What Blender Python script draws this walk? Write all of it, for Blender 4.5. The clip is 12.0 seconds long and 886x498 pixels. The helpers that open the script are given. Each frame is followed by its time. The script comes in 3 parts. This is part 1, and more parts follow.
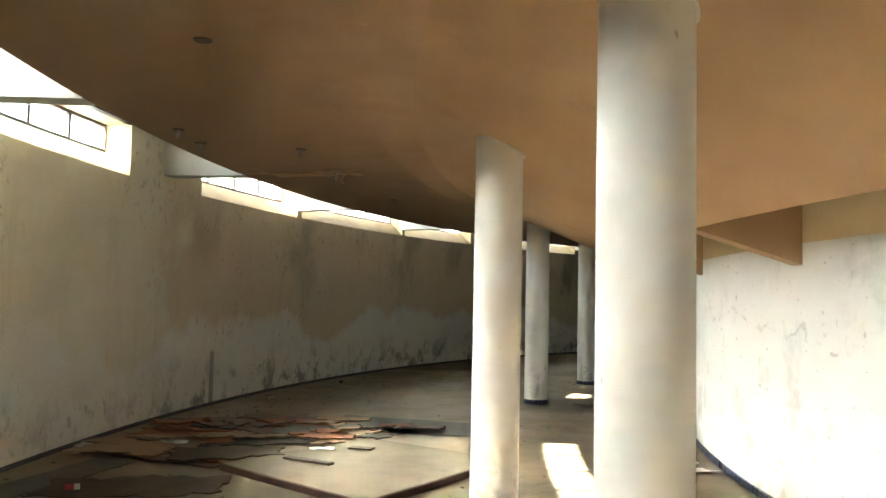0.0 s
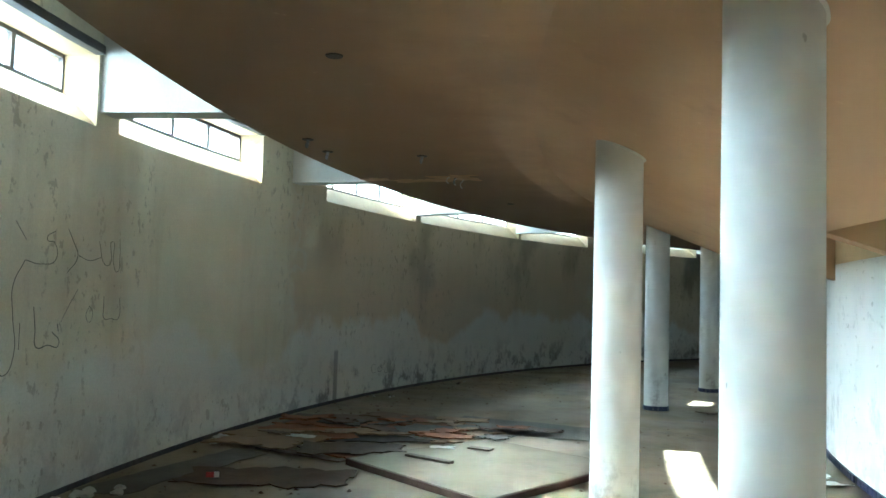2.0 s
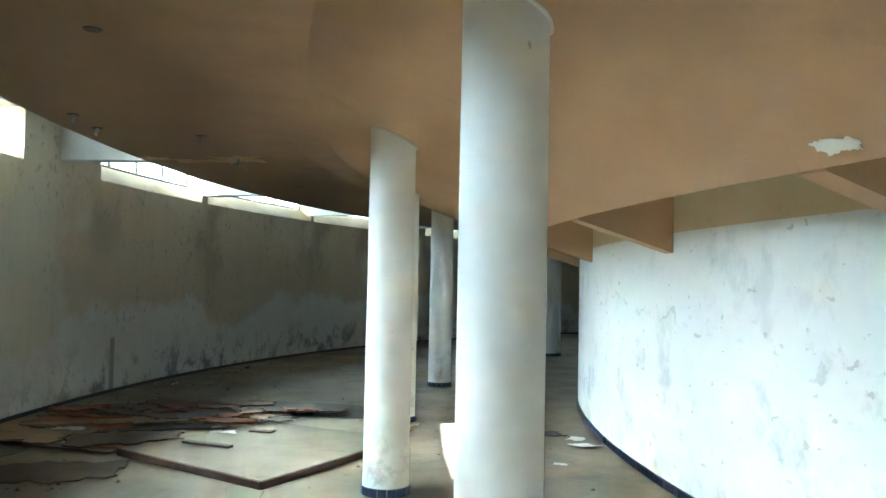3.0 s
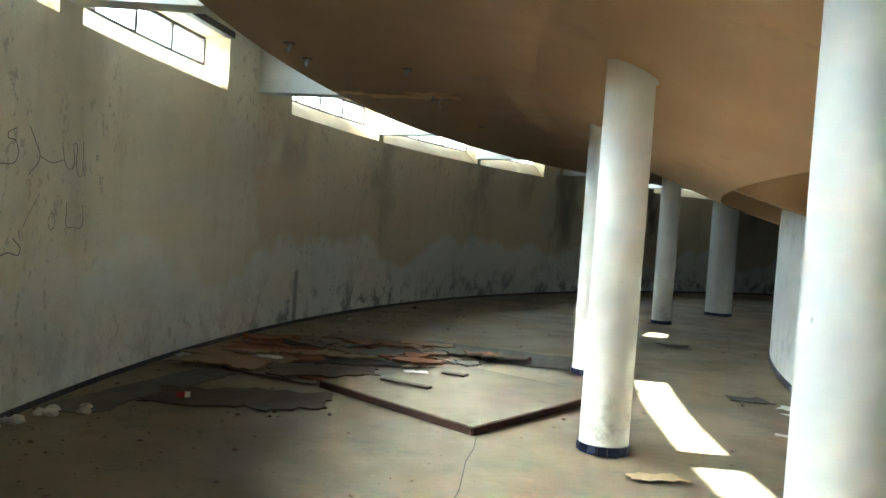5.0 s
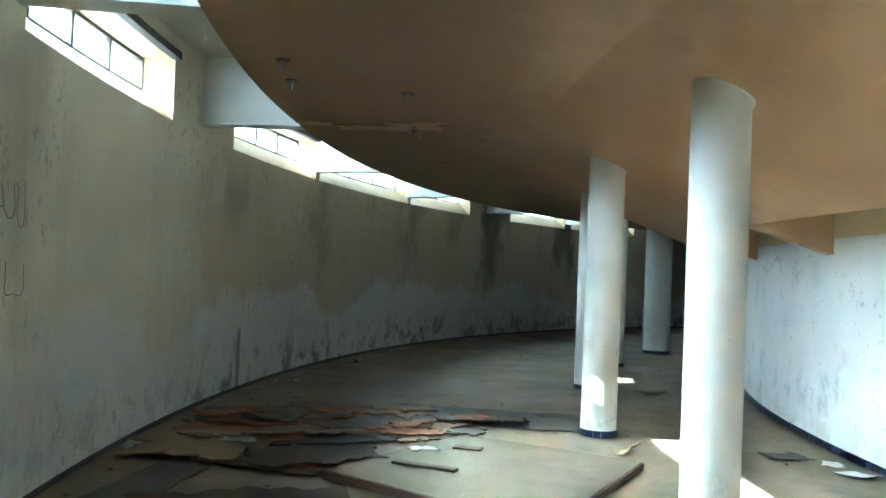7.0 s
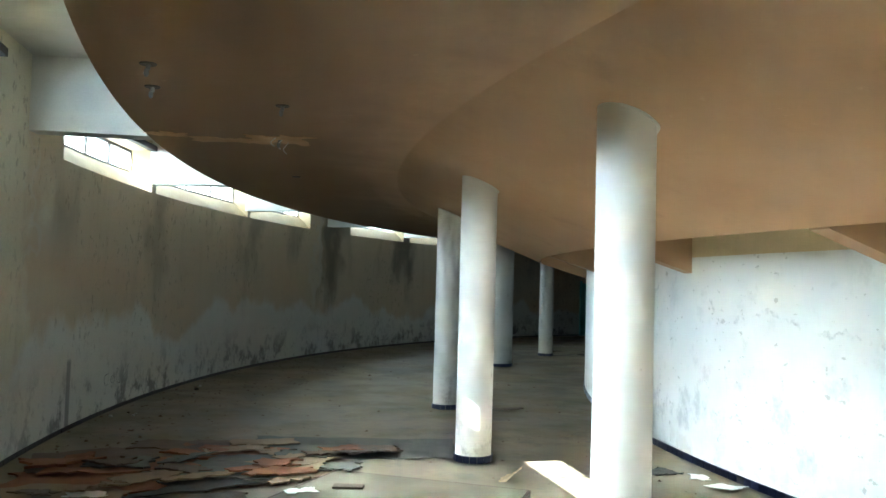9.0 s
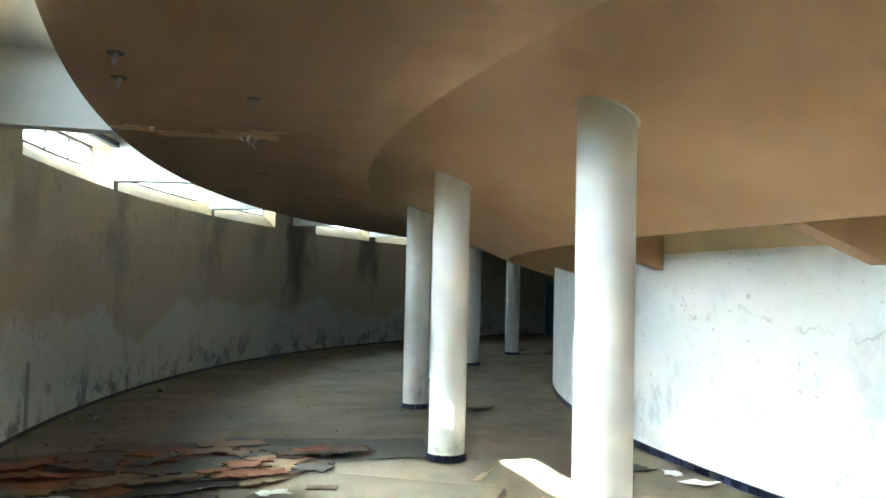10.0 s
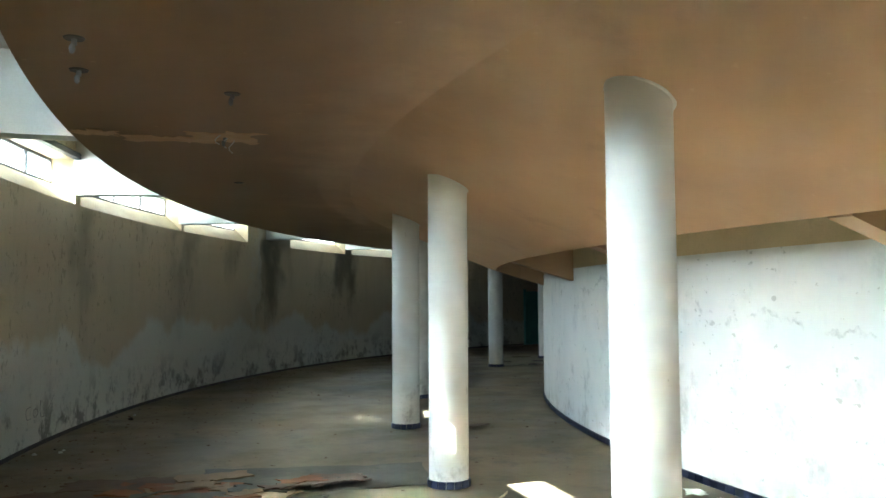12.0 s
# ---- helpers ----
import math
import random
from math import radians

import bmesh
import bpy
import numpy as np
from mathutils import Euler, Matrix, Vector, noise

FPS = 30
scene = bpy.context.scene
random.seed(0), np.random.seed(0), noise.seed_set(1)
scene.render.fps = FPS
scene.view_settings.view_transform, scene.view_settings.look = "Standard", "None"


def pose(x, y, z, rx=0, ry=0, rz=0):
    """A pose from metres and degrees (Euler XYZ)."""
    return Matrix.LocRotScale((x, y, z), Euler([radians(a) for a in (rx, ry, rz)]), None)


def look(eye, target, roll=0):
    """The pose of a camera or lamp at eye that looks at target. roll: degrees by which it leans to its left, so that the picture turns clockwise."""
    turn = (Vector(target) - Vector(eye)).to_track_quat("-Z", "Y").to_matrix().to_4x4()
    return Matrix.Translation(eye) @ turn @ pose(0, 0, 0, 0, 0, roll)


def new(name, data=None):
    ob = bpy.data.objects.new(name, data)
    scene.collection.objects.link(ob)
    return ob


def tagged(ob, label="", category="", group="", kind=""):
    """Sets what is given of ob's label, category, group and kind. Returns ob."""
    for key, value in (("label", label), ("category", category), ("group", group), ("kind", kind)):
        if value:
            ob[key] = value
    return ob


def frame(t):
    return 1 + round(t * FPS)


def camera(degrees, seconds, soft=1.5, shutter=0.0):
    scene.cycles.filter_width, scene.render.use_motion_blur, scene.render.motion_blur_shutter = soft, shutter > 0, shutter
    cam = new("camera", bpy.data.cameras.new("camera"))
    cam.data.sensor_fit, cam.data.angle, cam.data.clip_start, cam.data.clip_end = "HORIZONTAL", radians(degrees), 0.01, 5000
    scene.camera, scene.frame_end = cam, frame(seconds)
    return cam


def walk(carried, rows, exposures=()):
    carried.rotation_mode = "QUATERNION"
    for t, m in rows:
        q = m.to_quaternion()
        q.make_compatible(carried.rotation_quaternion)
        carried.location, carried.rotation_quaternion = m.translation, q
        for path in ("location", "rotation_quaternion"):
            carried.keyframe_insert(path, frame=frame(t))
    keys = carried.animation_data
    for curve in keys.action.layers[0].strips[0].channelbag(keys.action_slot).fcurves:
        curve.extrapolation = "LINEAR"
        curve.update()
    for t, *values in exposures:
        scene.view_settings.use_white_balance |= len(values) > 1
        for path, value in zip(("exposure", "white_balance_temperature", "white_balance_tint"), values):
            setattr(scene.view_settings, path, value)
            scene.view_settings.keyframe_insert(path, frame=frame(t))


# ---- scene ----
cam = camera(57.6, 12.0)
PATH = [
    (0, (-1.102, 1.279, 1.448), (-1.332, 3.262, 1.564), 1.2),
    (0.5, (-1.124, 1.217, 1.442), (-1.575, 3.162, 1.555), 2.5),
    (1, (-1.144, 1.177, 1.446), (-1.745, 3.08, 1.576), 3.0),
    (1.5, (-1.148, 1.17, 1.432), (-1.771, 3.066, 1.548), 2.7),
    (2, (-1.116, 1.166, 1.446), (-1.625, 3.096, 1.563), 1.7),
    (2.5, (-0.985, 1.146, 1.452), (-1.117, 3.133, 1.636), 0.6),
    (2.7, (-0.916, 1.101, 1.452), (-0.923, 3.095, 1.604), 0.9),
    (4.3, (-1.193, 1.025, 1.402), (-1.454, 3.006, 1.335), 3.9),
    (4.5, (-1.269, 1.113, 1.359), (-1.556, 3.091, 1.303), 3.9),
    (5, (-1.573, 1.346, 1.395), (-1.918, 3.315, 1.336), 4.0),
    (5.5, (-1.89, 1.619, 1.404), (-2.211, 3.591, 1.314), 4.0),
    (6, (-2.188, 1.955, 1.389), (-2.43, 3.94, 1.427), 3.0),
    (6.5, (-2.46, 2.136, 1.413), (-2.683, 4.12, 1.548), 4.0),
    (7, (-2.772, 2.247, 1.423), (-2.812, 4.246, 1.476), 2.4),
    (7.2, (-2.878, 2.27, 1.424), (-2.836, 4.269, 1.46), 2.3),
    (8.8, (-3.187, 2.617, 1.514), (-2.835, 4.584, 1.585), 1.8),
    (9, (-3.191, 2.62, 1.523), (-2.793, 4.577, 1.615), 1.6),
    (9.5, (-3.22, 2.642, 1.52), (-2.737, 4.58, 1.638), 1.4),
    (10, (-3.262, 2.715, 1.497), (-2.773, 4.652, 1.592), 1.4),
    (10.5, (-3.336, 2.92, 1.483), (-3.034, 4.895, 1.573), 0.6),
    (11, (-3.378, 3.085, 1.498), (-3.136, 5.068, 1.598), 0.2),
    (11.5, (-3.45, 3.201, 1.501), (-3.05, 5.157, 1.631), -0.3),
    (12, (-3.336, 3.294, 1.487), (-2.775, 5.21, 1.613), -0.3),
]
EXPOSE = [
    (0.0, 5.1, 6500, 5), (0.8, 4.95, 5500, -4), (1.5, 4.85, 4850, -9), (2.5, 5.05, 4850, -9), (4.4, 4.85, 5350, -4), (5.5, 4.93, 5500, -4), (6.5, 4.95, 4750, -10),
    (7.2, 5.0, 4750, -9), (9.5, 5.15, 5200, -5), (12.0, 5.15, 5300, -5),
]
walk(cam, [(t, look(eye, target, roll)) for t, eye, target, roll in PATH], EXPOSE)

# ---- world, sun, sky light ----
world = bpy.data.worlds.new("sky")
scene.world = world
world.use_nodes = True
wn = world.node_tree.nodes
sky = wn.new("ShaderNodeTexSky")
sky.sky_type = "NISHITA"
sky.sun_disc = False
SUN_DIR = Vector((4.78, 0.42, -3.01)).normalized()
sky.sun_elevation = math.asin(-SUN_DIR.z)
sky.sun_rotation = math.atan2(-SUN_DIR.x, -SUN_DIR.y)
wn["Background"].inputs["Strength"].default_value = 0.07
world.node_tree.links.new(sky.outputs[0], wn["Background"].inputs["Color"])
sun = new("sun", bpy.data.lights.new("sun", "SUN"))
sun.data.energy, sun.data.angle, sun.data.color = 5.0, radians(0.5), (1.0, 0.94, 0.84)
sun.matrix_world = look((-30, 5, 25), Vector((-30, 5, 25)) + SUN_DIR)

LAMP_CLEAR, LAMP_SUN_STOP = 0.42, 0.22

# ---- the ring: centre, radii, heights ----
CX, CY = 16.0, 9.0
R_OUT, R_GLASS, R_BACK = 21.297, 21.58, 21.71
R_EDGE, R_FOLD, R_IN = 20.33, 18.10, 15.487
R_LIP, LIP_Z = 16.20, -0.69
BAND_Z = -0.775
SILL = 2.623
TH0, TH1 = -46.0, 70.0
FINS = [-24.47, -15.88, -7.17, 2.64, 12.35, 22.14, 31.63, 41.28, 51.29, 62.0]
COLUMNS = [(-36.0, 17.45), (-26.4, 17.45), (-16.69, 17.483), (-7.56, 17.51), (1.97, 17.46), (11.83, 17.45), (21.32, 17.41), (30.95, 17.37), (40.78, 17.34), (50.4, 17.35)]
COL_RADIUS = 0.160
STOUT_COLUMN = 30.95
# the first two windows are unseen, added to brighten the inner wall
WINDOWS = [(-31.5, -25.25), (-22.6, -16.11), (-13.85, -7.57), (-6.73, 0.39), (4.8, 12.12), (12.54, 22.03), (22.28, 29.26), (34.22, 40.94), (41.74, 49.5)]


def sill(th):
    """Height of the window sill, level all round the ring."""
    return SILL


def at(r, th, z=0.0):
    a = radians(th)
    return Vector((CX - r * math.cos(a), CY + r * math.sin(a), z))


def soffit(r, th):
    return sill(th) + float(np.interp(r, [R_LIP, R_FOLD, R_FOLD + 0.35, R_EDGE], [LIP_Z, 0.085, 0.11, 0.107]))


def sweep(bm, profile, th0, th1, step=1.0, mi=0):
    """A closed solid: profile rows (radius, height, 1 if the height counts from the sill) carried along the ring."""
    n = max(1, math.ceil((th1 - th0) / step))
    rings = []
    for i in range(n + 1):
        th = th0 + (th1 - th0) * i / n
        rings.append([bm.verts.new(at(r, th, z + (sill(th) if k else 0))) for r, z, k in profile])
    m = len(profile)
    faces = []
    for a, b in zip(rings, rings[1:]):
        for j in range(m):
            faces.append(bm.faces.new((a[j], a[(j + 1) % m], b[(j + 1) % m], b[j])))
    faces.append(bm.faces.new(rings[0][::-1]))
    faces.append(bm.faces.new(rings[-1]))
    for f in faces:
        f.material_index = mi
    bmesh.ops.recalc_face_normals(bm, faces=faces)
    return faces


def mesh_of(bm, name, mats, smooth=False):
    me = bpy.data.meshes.new(name)
    bm.to_mesh(me)
    bm.free()
    for m in mats if isinstance(mats, (list, tuple)) else [mats]:
        me.materials.append(m)
    if smooth:
        for p in me.polygons:
            p.use_smooth = True
    return me


def part(name, bm, material, parent=None, label="", smooth=False):
    ob = new(name, mesh_of(bm, name, material, smooth))
    if parent is not None:
        ob.parent = parent
    return tagged(ob, label)


def thing(name, place, label, category, group="", kind="", rz=0.0):
    ob = new(name)
    ob.empty_display_size = 0.1
    ob.matrix_world = Matrix.Translation(place) @ Matrix.Rotation(rz, 4, "Z")
    return tagged(ob, label, category, group, kind)


# ---- materials ----
def material(name, base, rough=0.8):
    m = bpy.data.materials.new(name)
    m.use_nodes = True
    b = m.node_tree.nodes["Principled BSDF"]
    b.inputs["Base Color"].default_value = (*base, 1)
    b.inputs["Roughness"].default_value = rough
    return m, m.node_tree, b


class Graph:
    """Short hand for building shader nodes."""

    def __init__(self, tree):
        self.t = tree
        self.pos = self.node("ShaderNodeNewGeometry").outputs["Position"]

    def node(self, kind, **sets):
        n = self.t.nodes.new(kind)
        for k, v in sets.items():
            n.inputs[k.replace("_", " ")].default_value = v
        return n

    def link(self, a, b):
        self.t.links.new(a, b)

    def noise(self, scale, detail=6, rough=0.6, stretch=(1, 1, 1), shift=0.0, vec=None):
        mp = self.node("ShaderNodeMapping")
        mp.inputs["Scale"].default_value = stretch
        mp.inputs["Location"].default_value = (shift, shift * 0.7, shift * 1.3)
        self.link(vec or self.pos, mp.inputs["Vector"])
        n = self.node("ShaderNodeTexNoise", Scale=scale, Detail=detail, Roughness=rough)
        self.link(mp.outputs[0], n.inputs["Vector"])
        return n.outputs["Fac"]

    def ramp(self, fac, lo, hi, a=0.0, b=1.0):
        n = self.node("ShaderNodeMapRange")
        n.interpolation_type = "SMOOTHSTEP"
        for k, v in (("From Min", lo), ("From Max", hi), ("To Min", a), ("To Max", b)):
            n.inputs[k].default_value = v
        self.link(fac, n.inputs["Value"])
        return n.outputs[0]

    def math(self, op, a, b):
        n = self.t.nodes.new("ShaderNodeMath")
        n.operation = op
        for i, v in enumerate((a, b)):
            if isinstance(v, (int, float)):
                n.inputs[i].default_value = v
            else:
                self.link(v, n.inputs[i])
        return n.outputs[0]

    def mix(self, fac, a, b):
        n = self.t.nodes.new("ShaderNodeMix")
        n.data_type = "RGBA"
        for i, v in ((0, fac), (6, a), (7, b)):
            if isinstance(v, tuple):
                n.inputs[i].default_value = (*v, 1)
            elif isinstance(v, (int, float)):
                n.inputs[i].default_value = v
            else:
                self.link(v, n.inputs[i])
        return n.outputs[2]

    def height(self):
        s = self.node("ShaderNodeSeparateXYZ")
        self.link(self.pos, s.inputs[0])
        return s.outputs["Z"]

    def bump(self, bsdf, h, strength=0.3, dist=0.01):
        n = self.node("ShaderNodeBump", Strength=strength, Distance=dist)
        self.link(h, n.inputs["Height"])
        self.link(n.outputs[0], bsdf.inputs["Normal"])


def plaster_outer():
    m, t, b = material("old_plaster", (0.6, 0.56, 0.45), 0.85)
    g = Graph(t)
    z = g.height()
    big = g.noise(0.7, 5)
    col = g.mix(g.ramp(big, 0.35, 0.65), (0.66, 0.62, 0.47), (0.73, 0.70, 0.57))
    sp = g.node("ShaderNodeSeparateXYZ")
    g.link(g.pos, sp.inputs[0])
    turn = g.math("MULTIPLY", g.math("ARCTAN2", g.math("SUBTRACT", sp.outputs["Y"], 9.0), g.math("SUBTRACT", 16.0, sp.outputs["X"])), 57.2958)
    bay = g.ramp(g.math("ADD", turn, g.ramp(g.noise(1.3, 4, 0.6, shift=61), 0.3, 0.7, -1.2, 1.2)), 2.2, 4.0)
    col = g.mix(g.math("MULTIPLY", bay, 0.75), col, (0.55, 0.44, 0.29))
    # yellowed, streaky paint
    streak = g.noise(3.2, 5, 0.6, (1, 1, 0.12), 3)
    col = g.mix(g.ramp(streak, 0.52, 0.72, 0, 0.25), col, (0.42, 0.36, 0.25))
    # pale washed zone along the lower wall, with a ragged upper edge
    edge = g.math("ADD", z, g.ramp(g.noise(0.45, 3, 0.5, (1, 1, 0.15), 7), 0.3, 0.7, -0.45, 0.3))
    edge = g.math("ADD", edge, g.ramp(g.noise(4, 4, 0.6, shift=19), 0.3, 0.7, -0.05, 0.05))
    low = g.ramp(edge, 0.74, 0.95, 1, 0)
    col = g.mix(g.math("MULTIPLY", low, 0.8), col, (0.74, 0.75, 0.70))
    # soot and damp runs where the beams meet the wall
    sp = g.node("ShaderNodeSeparateXYZ")
    g.link(g.pos, sp.inputs[0])
    ang = g.math("ARCTAN2", g.math("SUBTRACT", sp.outputs["Y"], 9.0), g.math("SUBTRACT", 16.0, sp.outputs["X"]))
    ang = g.math("ADD", g.math("MULTIPLY", ang, 57.2958), g.ramp(g.noise(1.6, 3, 0.5, shift=41), 0.3, 0.7, -0.7, 0.7))
    for where, wide, deep in ((-7.4, 2.2, 0.3), (-16, 2.0, 0.5), (12.9, 1.6, 0.42), (22.6, 1.6, 0.5), (31.8, 2.2, 0.9), (41, 2.0, 0.9)):
        run = g.ramp(g.math("ABSOLUTE", g.math("SUBTRACT", ang, where), 0.0), 0.15, wide, deep, 0)
        run = g.math("MULTIPLY", run, g.ramp(g.math("ADD", z, g.ramp(g.noise(1.5, 4, 0.6, (1, 1, 0.3), 47), 0.3, 0.7, -0.5, 0.5)), 0.9, 2.1))
        col = g.mix(run, col, (0.13, 0.12, 0.095))
    mark = g.ramp(g.math("ABSOLUTE", g.math("SUBTRACT", turn, 5.92), 0.0), 0.10, 0.2, 0.75, 0)
    col = g.mix(g.math("MULTIPLY", mark, g.ramp(z, 0.66, 0.72, 1, 0)), col, (0.16, 0.16, 0.15))
    for where, wide in ((2.75, 0.16), (-5.9, 0.10), (30.2, 0.5)):
        run = g.ramp(g.math("ABSOLUTE", g.math("SUBTRACT", ang, where), 0.0), wide * 0.3, wide, 0.4, 0)
        col = g.mix(run, col, (0.62, 0.60, 0.52))
    # dark mould above the skirting
    band = g.math("MULTIPLY", g.ramp(z, 0.12, 0.85, 1, 0), g.ramp(g.noise(3.0, 8, 0.72, (1, 1, 0.85), 11), 0.47, 0.60))
    band = g.math("MULTIPLY", band, g.ramp(turn, 1.0, 5.0, 0.35, 1.0))
    col = g.mix(g.math("MULTIPLY", band, 0.8), col, (0.12, 0.12, 0.11))
    # soot patches under the window piers
    soot = g.math("MULTIPLY", g.ramp(z, 1.4, 2.2), g.ramp(g.noise(0.9, 4, 0.55, (1, 1, 0.4), 23), 0.52, 0.72))
    col = g.mix(g.math("MULTIPLY", soot, 0.5), col, (0.2, 0.17, 0.12))
    # small flakes and knocks
    flecks = g.ramp(g.noise(12, 5, 0.65, (1, 1, 0.7), 5), 0.58, 0.63)
    zone = g.ramp(g.noise(0.6, 3, 0.5, shift=31), 0.42, 0.56)
    col = g.mix(g.math("MULTIPLY", g.math("MULTIPLY", flecks, zone), 0.42), col, (0.16, 0.14, 0.1))
    grain = g.noise(60, 4)
    col = g.mix(g.ramp(grain, 0.3, 0.7, 0, 0.16), col, (0.3, 0.27, 0.2))
    g.link(col, b.inputs["Base Color"])
    g.bump(b, g.math("ADD", g.noise(5, 8), g.math("MULTIPLY", flecks, -0.6)), 0.35, 0.02)
    return m


def plaster_inner():
    m, t, b = material("white_limewash", (0.8, 0.8, 0.78), 0.8)
    g = Graph(t)
    z = g.height()
    col = g.mix(g.ramp(g.noise(1.3, 6), 0.35, 0.65), (0.80, 0.80, 0.78), (0.74, 0.75, 0.74))
    stains = g.math("MULTIPLY", g.ramp(g.noise(2.4, 8, 0.7, (1, 1, 0.8), 4), 0.52, 0.66), g.ramp(z, 0.5, 1.3, 1.0, 0.5))
    col = g.mix(g.math("MULTIPLY", stains, 0.5), col, (0.36, 0.37, 0.38))
    damp = g.math("MULTIPLY", g.ramp(z, 0.05, 0.4, 1, 0), g.ramp(g.noise(3.5, 6, 0.6, shift=9), 0.45, 0.65))
    col = g.mix(g.math("MULTIPLY", damp, 0.5), col, (0.45, 0.42, 0.34))
    sp = g.node("ShaderNodeSeparateXYZ")
    g.link(g.pos, sp.inputs[0])
    ang = g.math("MULTIPLY", g.math("ARCTAN2", g.math("SUBTRACT", sp.outputs["Y"], 9.0), g.math("SUBTRACT", 16.0, sp.outputs["X"])), 57.2958)
    for base, slope in ((1.43, 0.024),):
        line = g.math("SUBTRACT", g.math("ADD", z, g.ramp(g.noise(2.2, 5, 0.6, shift=51), 0.3, 0.7, -0.12, 0.12)), g.math("ADD", g.math("MULTIPLY", ang, slope), base))
        near = g.ramp(g.math("ABSOLUTE", line, 0.0), 0.006, 0.035, 1, 0)
        near = g.math("MULTIPLY", near, g.ramp(g.noise(3.3, 5, 0.7, shift=base * 40), 0.46, 0.58))
        col = g.mix(g.math("MULTIPLY", near, 0.4), col, (0.33, 0.34, 0.35))
    chips = g.ramp(g.noise(9, 4, 0.6, (1, 1, 1.6), 17), 0.64, 0.69)
    col = g.mix(g.math("MULTIPLY", chips, 0.6), col, (0.4, 0.4, 0.38))
    g.link(col, b.inputs["Base Color"])
    g.bump(b, g.noise(7, 8), 0.25, 0.015)
    return m


def painted(name, a, c, dirt, rough=0.75, scale=1.0, amount=0.45, bump=0.2):
    m, t, b = material(name, a, rough)
    g = Graph(t)
    col = g.mix(g.ramp(g.noise(0.8 * scale, 5), 0.35, 0.65), a, c)
    col = g.mix(g.ramp(g.noise(2.2 * scale, 7, 0.68, shift=5), 0.56, 0.76, 0, amount), col, dirt)
    col = g.mix(g.ramp(g.noise(45 * scale, 3, shift=2), 0.35, 0.7, 0, 0.12), col, dirt)
    g.link(col, b.inputs["Base Color"])
    g.bump(b, g.noise(12 * scale, 6), bump, 0.01)
    return m


def column_paint():
    m, t, b = material("column_paint", (0.74, 0.72, 0.67), 0.6)
    g = Graph(t)
    z = g.height()
    col = g.mix(g.ramp(g.noise(1.5, 5), 0.35, 0.65), (0.69, 0.67, 0.62), (0.62, 0.60, 0.545))
    scuff = g.math("MULTIPLY", g.ramp(g.noise(5, 7, 0.7, (1, 1, 0.8), 6), 0.50, 0.66), g.ramp(z, 0.1, 0.7, 1, 0.0))
    col = g.mix(g.math("MULTIPLY", scuff, 0.7), col, (0.3, 0.28, 0.24))
    fl = g.ramp(g.noise(14, 3, 0.5, (1, 1, 0.6), 12), 0.73, 0.77)
    col = g.mix(g.math("MULTIPLY", fl, 0.6), col, (0.25, 0.22, 0.18))
    g.link(col, b.inputs["Base Color"])
    g.bump(b, g.noise(9, 6, stretch=(1, 1, 0.5)), 0.12, 0.008)
    return m


def concrete_floor():
    m, t, b = material("dusty_screed", (0.33, 0.29, 0.22), 0.75)
    b.inputs["Specular IOR Level"].default_value = 0.3
    g = Graph(t)
    col = g.mix(g.ramp(g.noise(0.55, 6), 0.35, 0.65), (0.235, 0.185, 0.115), (0.155, 0.125, 0.08))
    col = g.mix(g.ramp(g.noise(2.5, 8, 0.7, shift=3), 0.5, 0.72, 0, 0.6), col, (0.09, 0.08, 0.062))
    col = g.mix(g.ramp(g.noise(7, 6, 0.65, shift=9), 0.6, 0.75, 0, 0.4), col, (0.27, 0.235, 0.17))
    col = g.mix(g.ramp(g.noise(38, 3, shift=14), 0.62, 0.72, 0, 0.6), col, (0.1, 0.085, 0.07))
    g.link(col, b.inputs["Base Color"])
    r = g.ramp(g.noise(1.2, 4, shift=21), 0.4, 0.7, 0.6, 0.9)
    g.link(r, b.inputs["Roughness"])
    g.bump(b, g.noise(18, 8), 0.25, 0.01)
    return m


def soffit_paint():
    m, t, b = material("peach_paint_with_shade", (0.45, 0.28, 0.15), 0.6)
    g = Graph(t)
    col = g.mix(g.ramp(g.noise(0.65, 5), 0.35, 0.65), (0.46, 0.29, 0.155), (0.41, 0.25, 0.13))
    # browner beyond the fold: the outer part's shade is put into the colour
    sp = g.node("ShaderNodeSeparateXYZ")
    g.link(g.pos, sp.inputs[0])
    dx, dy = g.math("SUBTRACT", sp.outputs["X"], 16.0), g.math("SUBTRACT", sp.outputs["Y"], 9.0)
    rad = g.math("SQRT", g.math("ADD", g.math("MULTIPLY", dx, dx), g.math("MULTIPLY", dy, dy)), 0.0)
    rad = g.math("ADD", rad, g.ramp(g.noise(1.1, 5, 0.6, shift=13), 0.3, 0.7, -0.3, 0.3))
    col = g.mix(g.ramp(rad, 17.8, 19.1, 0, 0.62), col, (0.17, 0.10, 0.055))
    col = g.mix(g.ramp(g.noise(1.8, 7, 0.68, shift=5), 0.56, 0.76, 0, 0.4), col, (0.24, 0.145, 0.08))
    col = g.mix(g.ramp(g.noise(9, 5, 0.6, (1, 1, 1), 29), 0.66, 0.74, 0, 0.35), col, (0.56, 0.38, 0.22))
    g.link(col, b.inputs["Base Color"])
    g.bump(b, g.noise(10, 6), 0.2, 0.01)
    return m


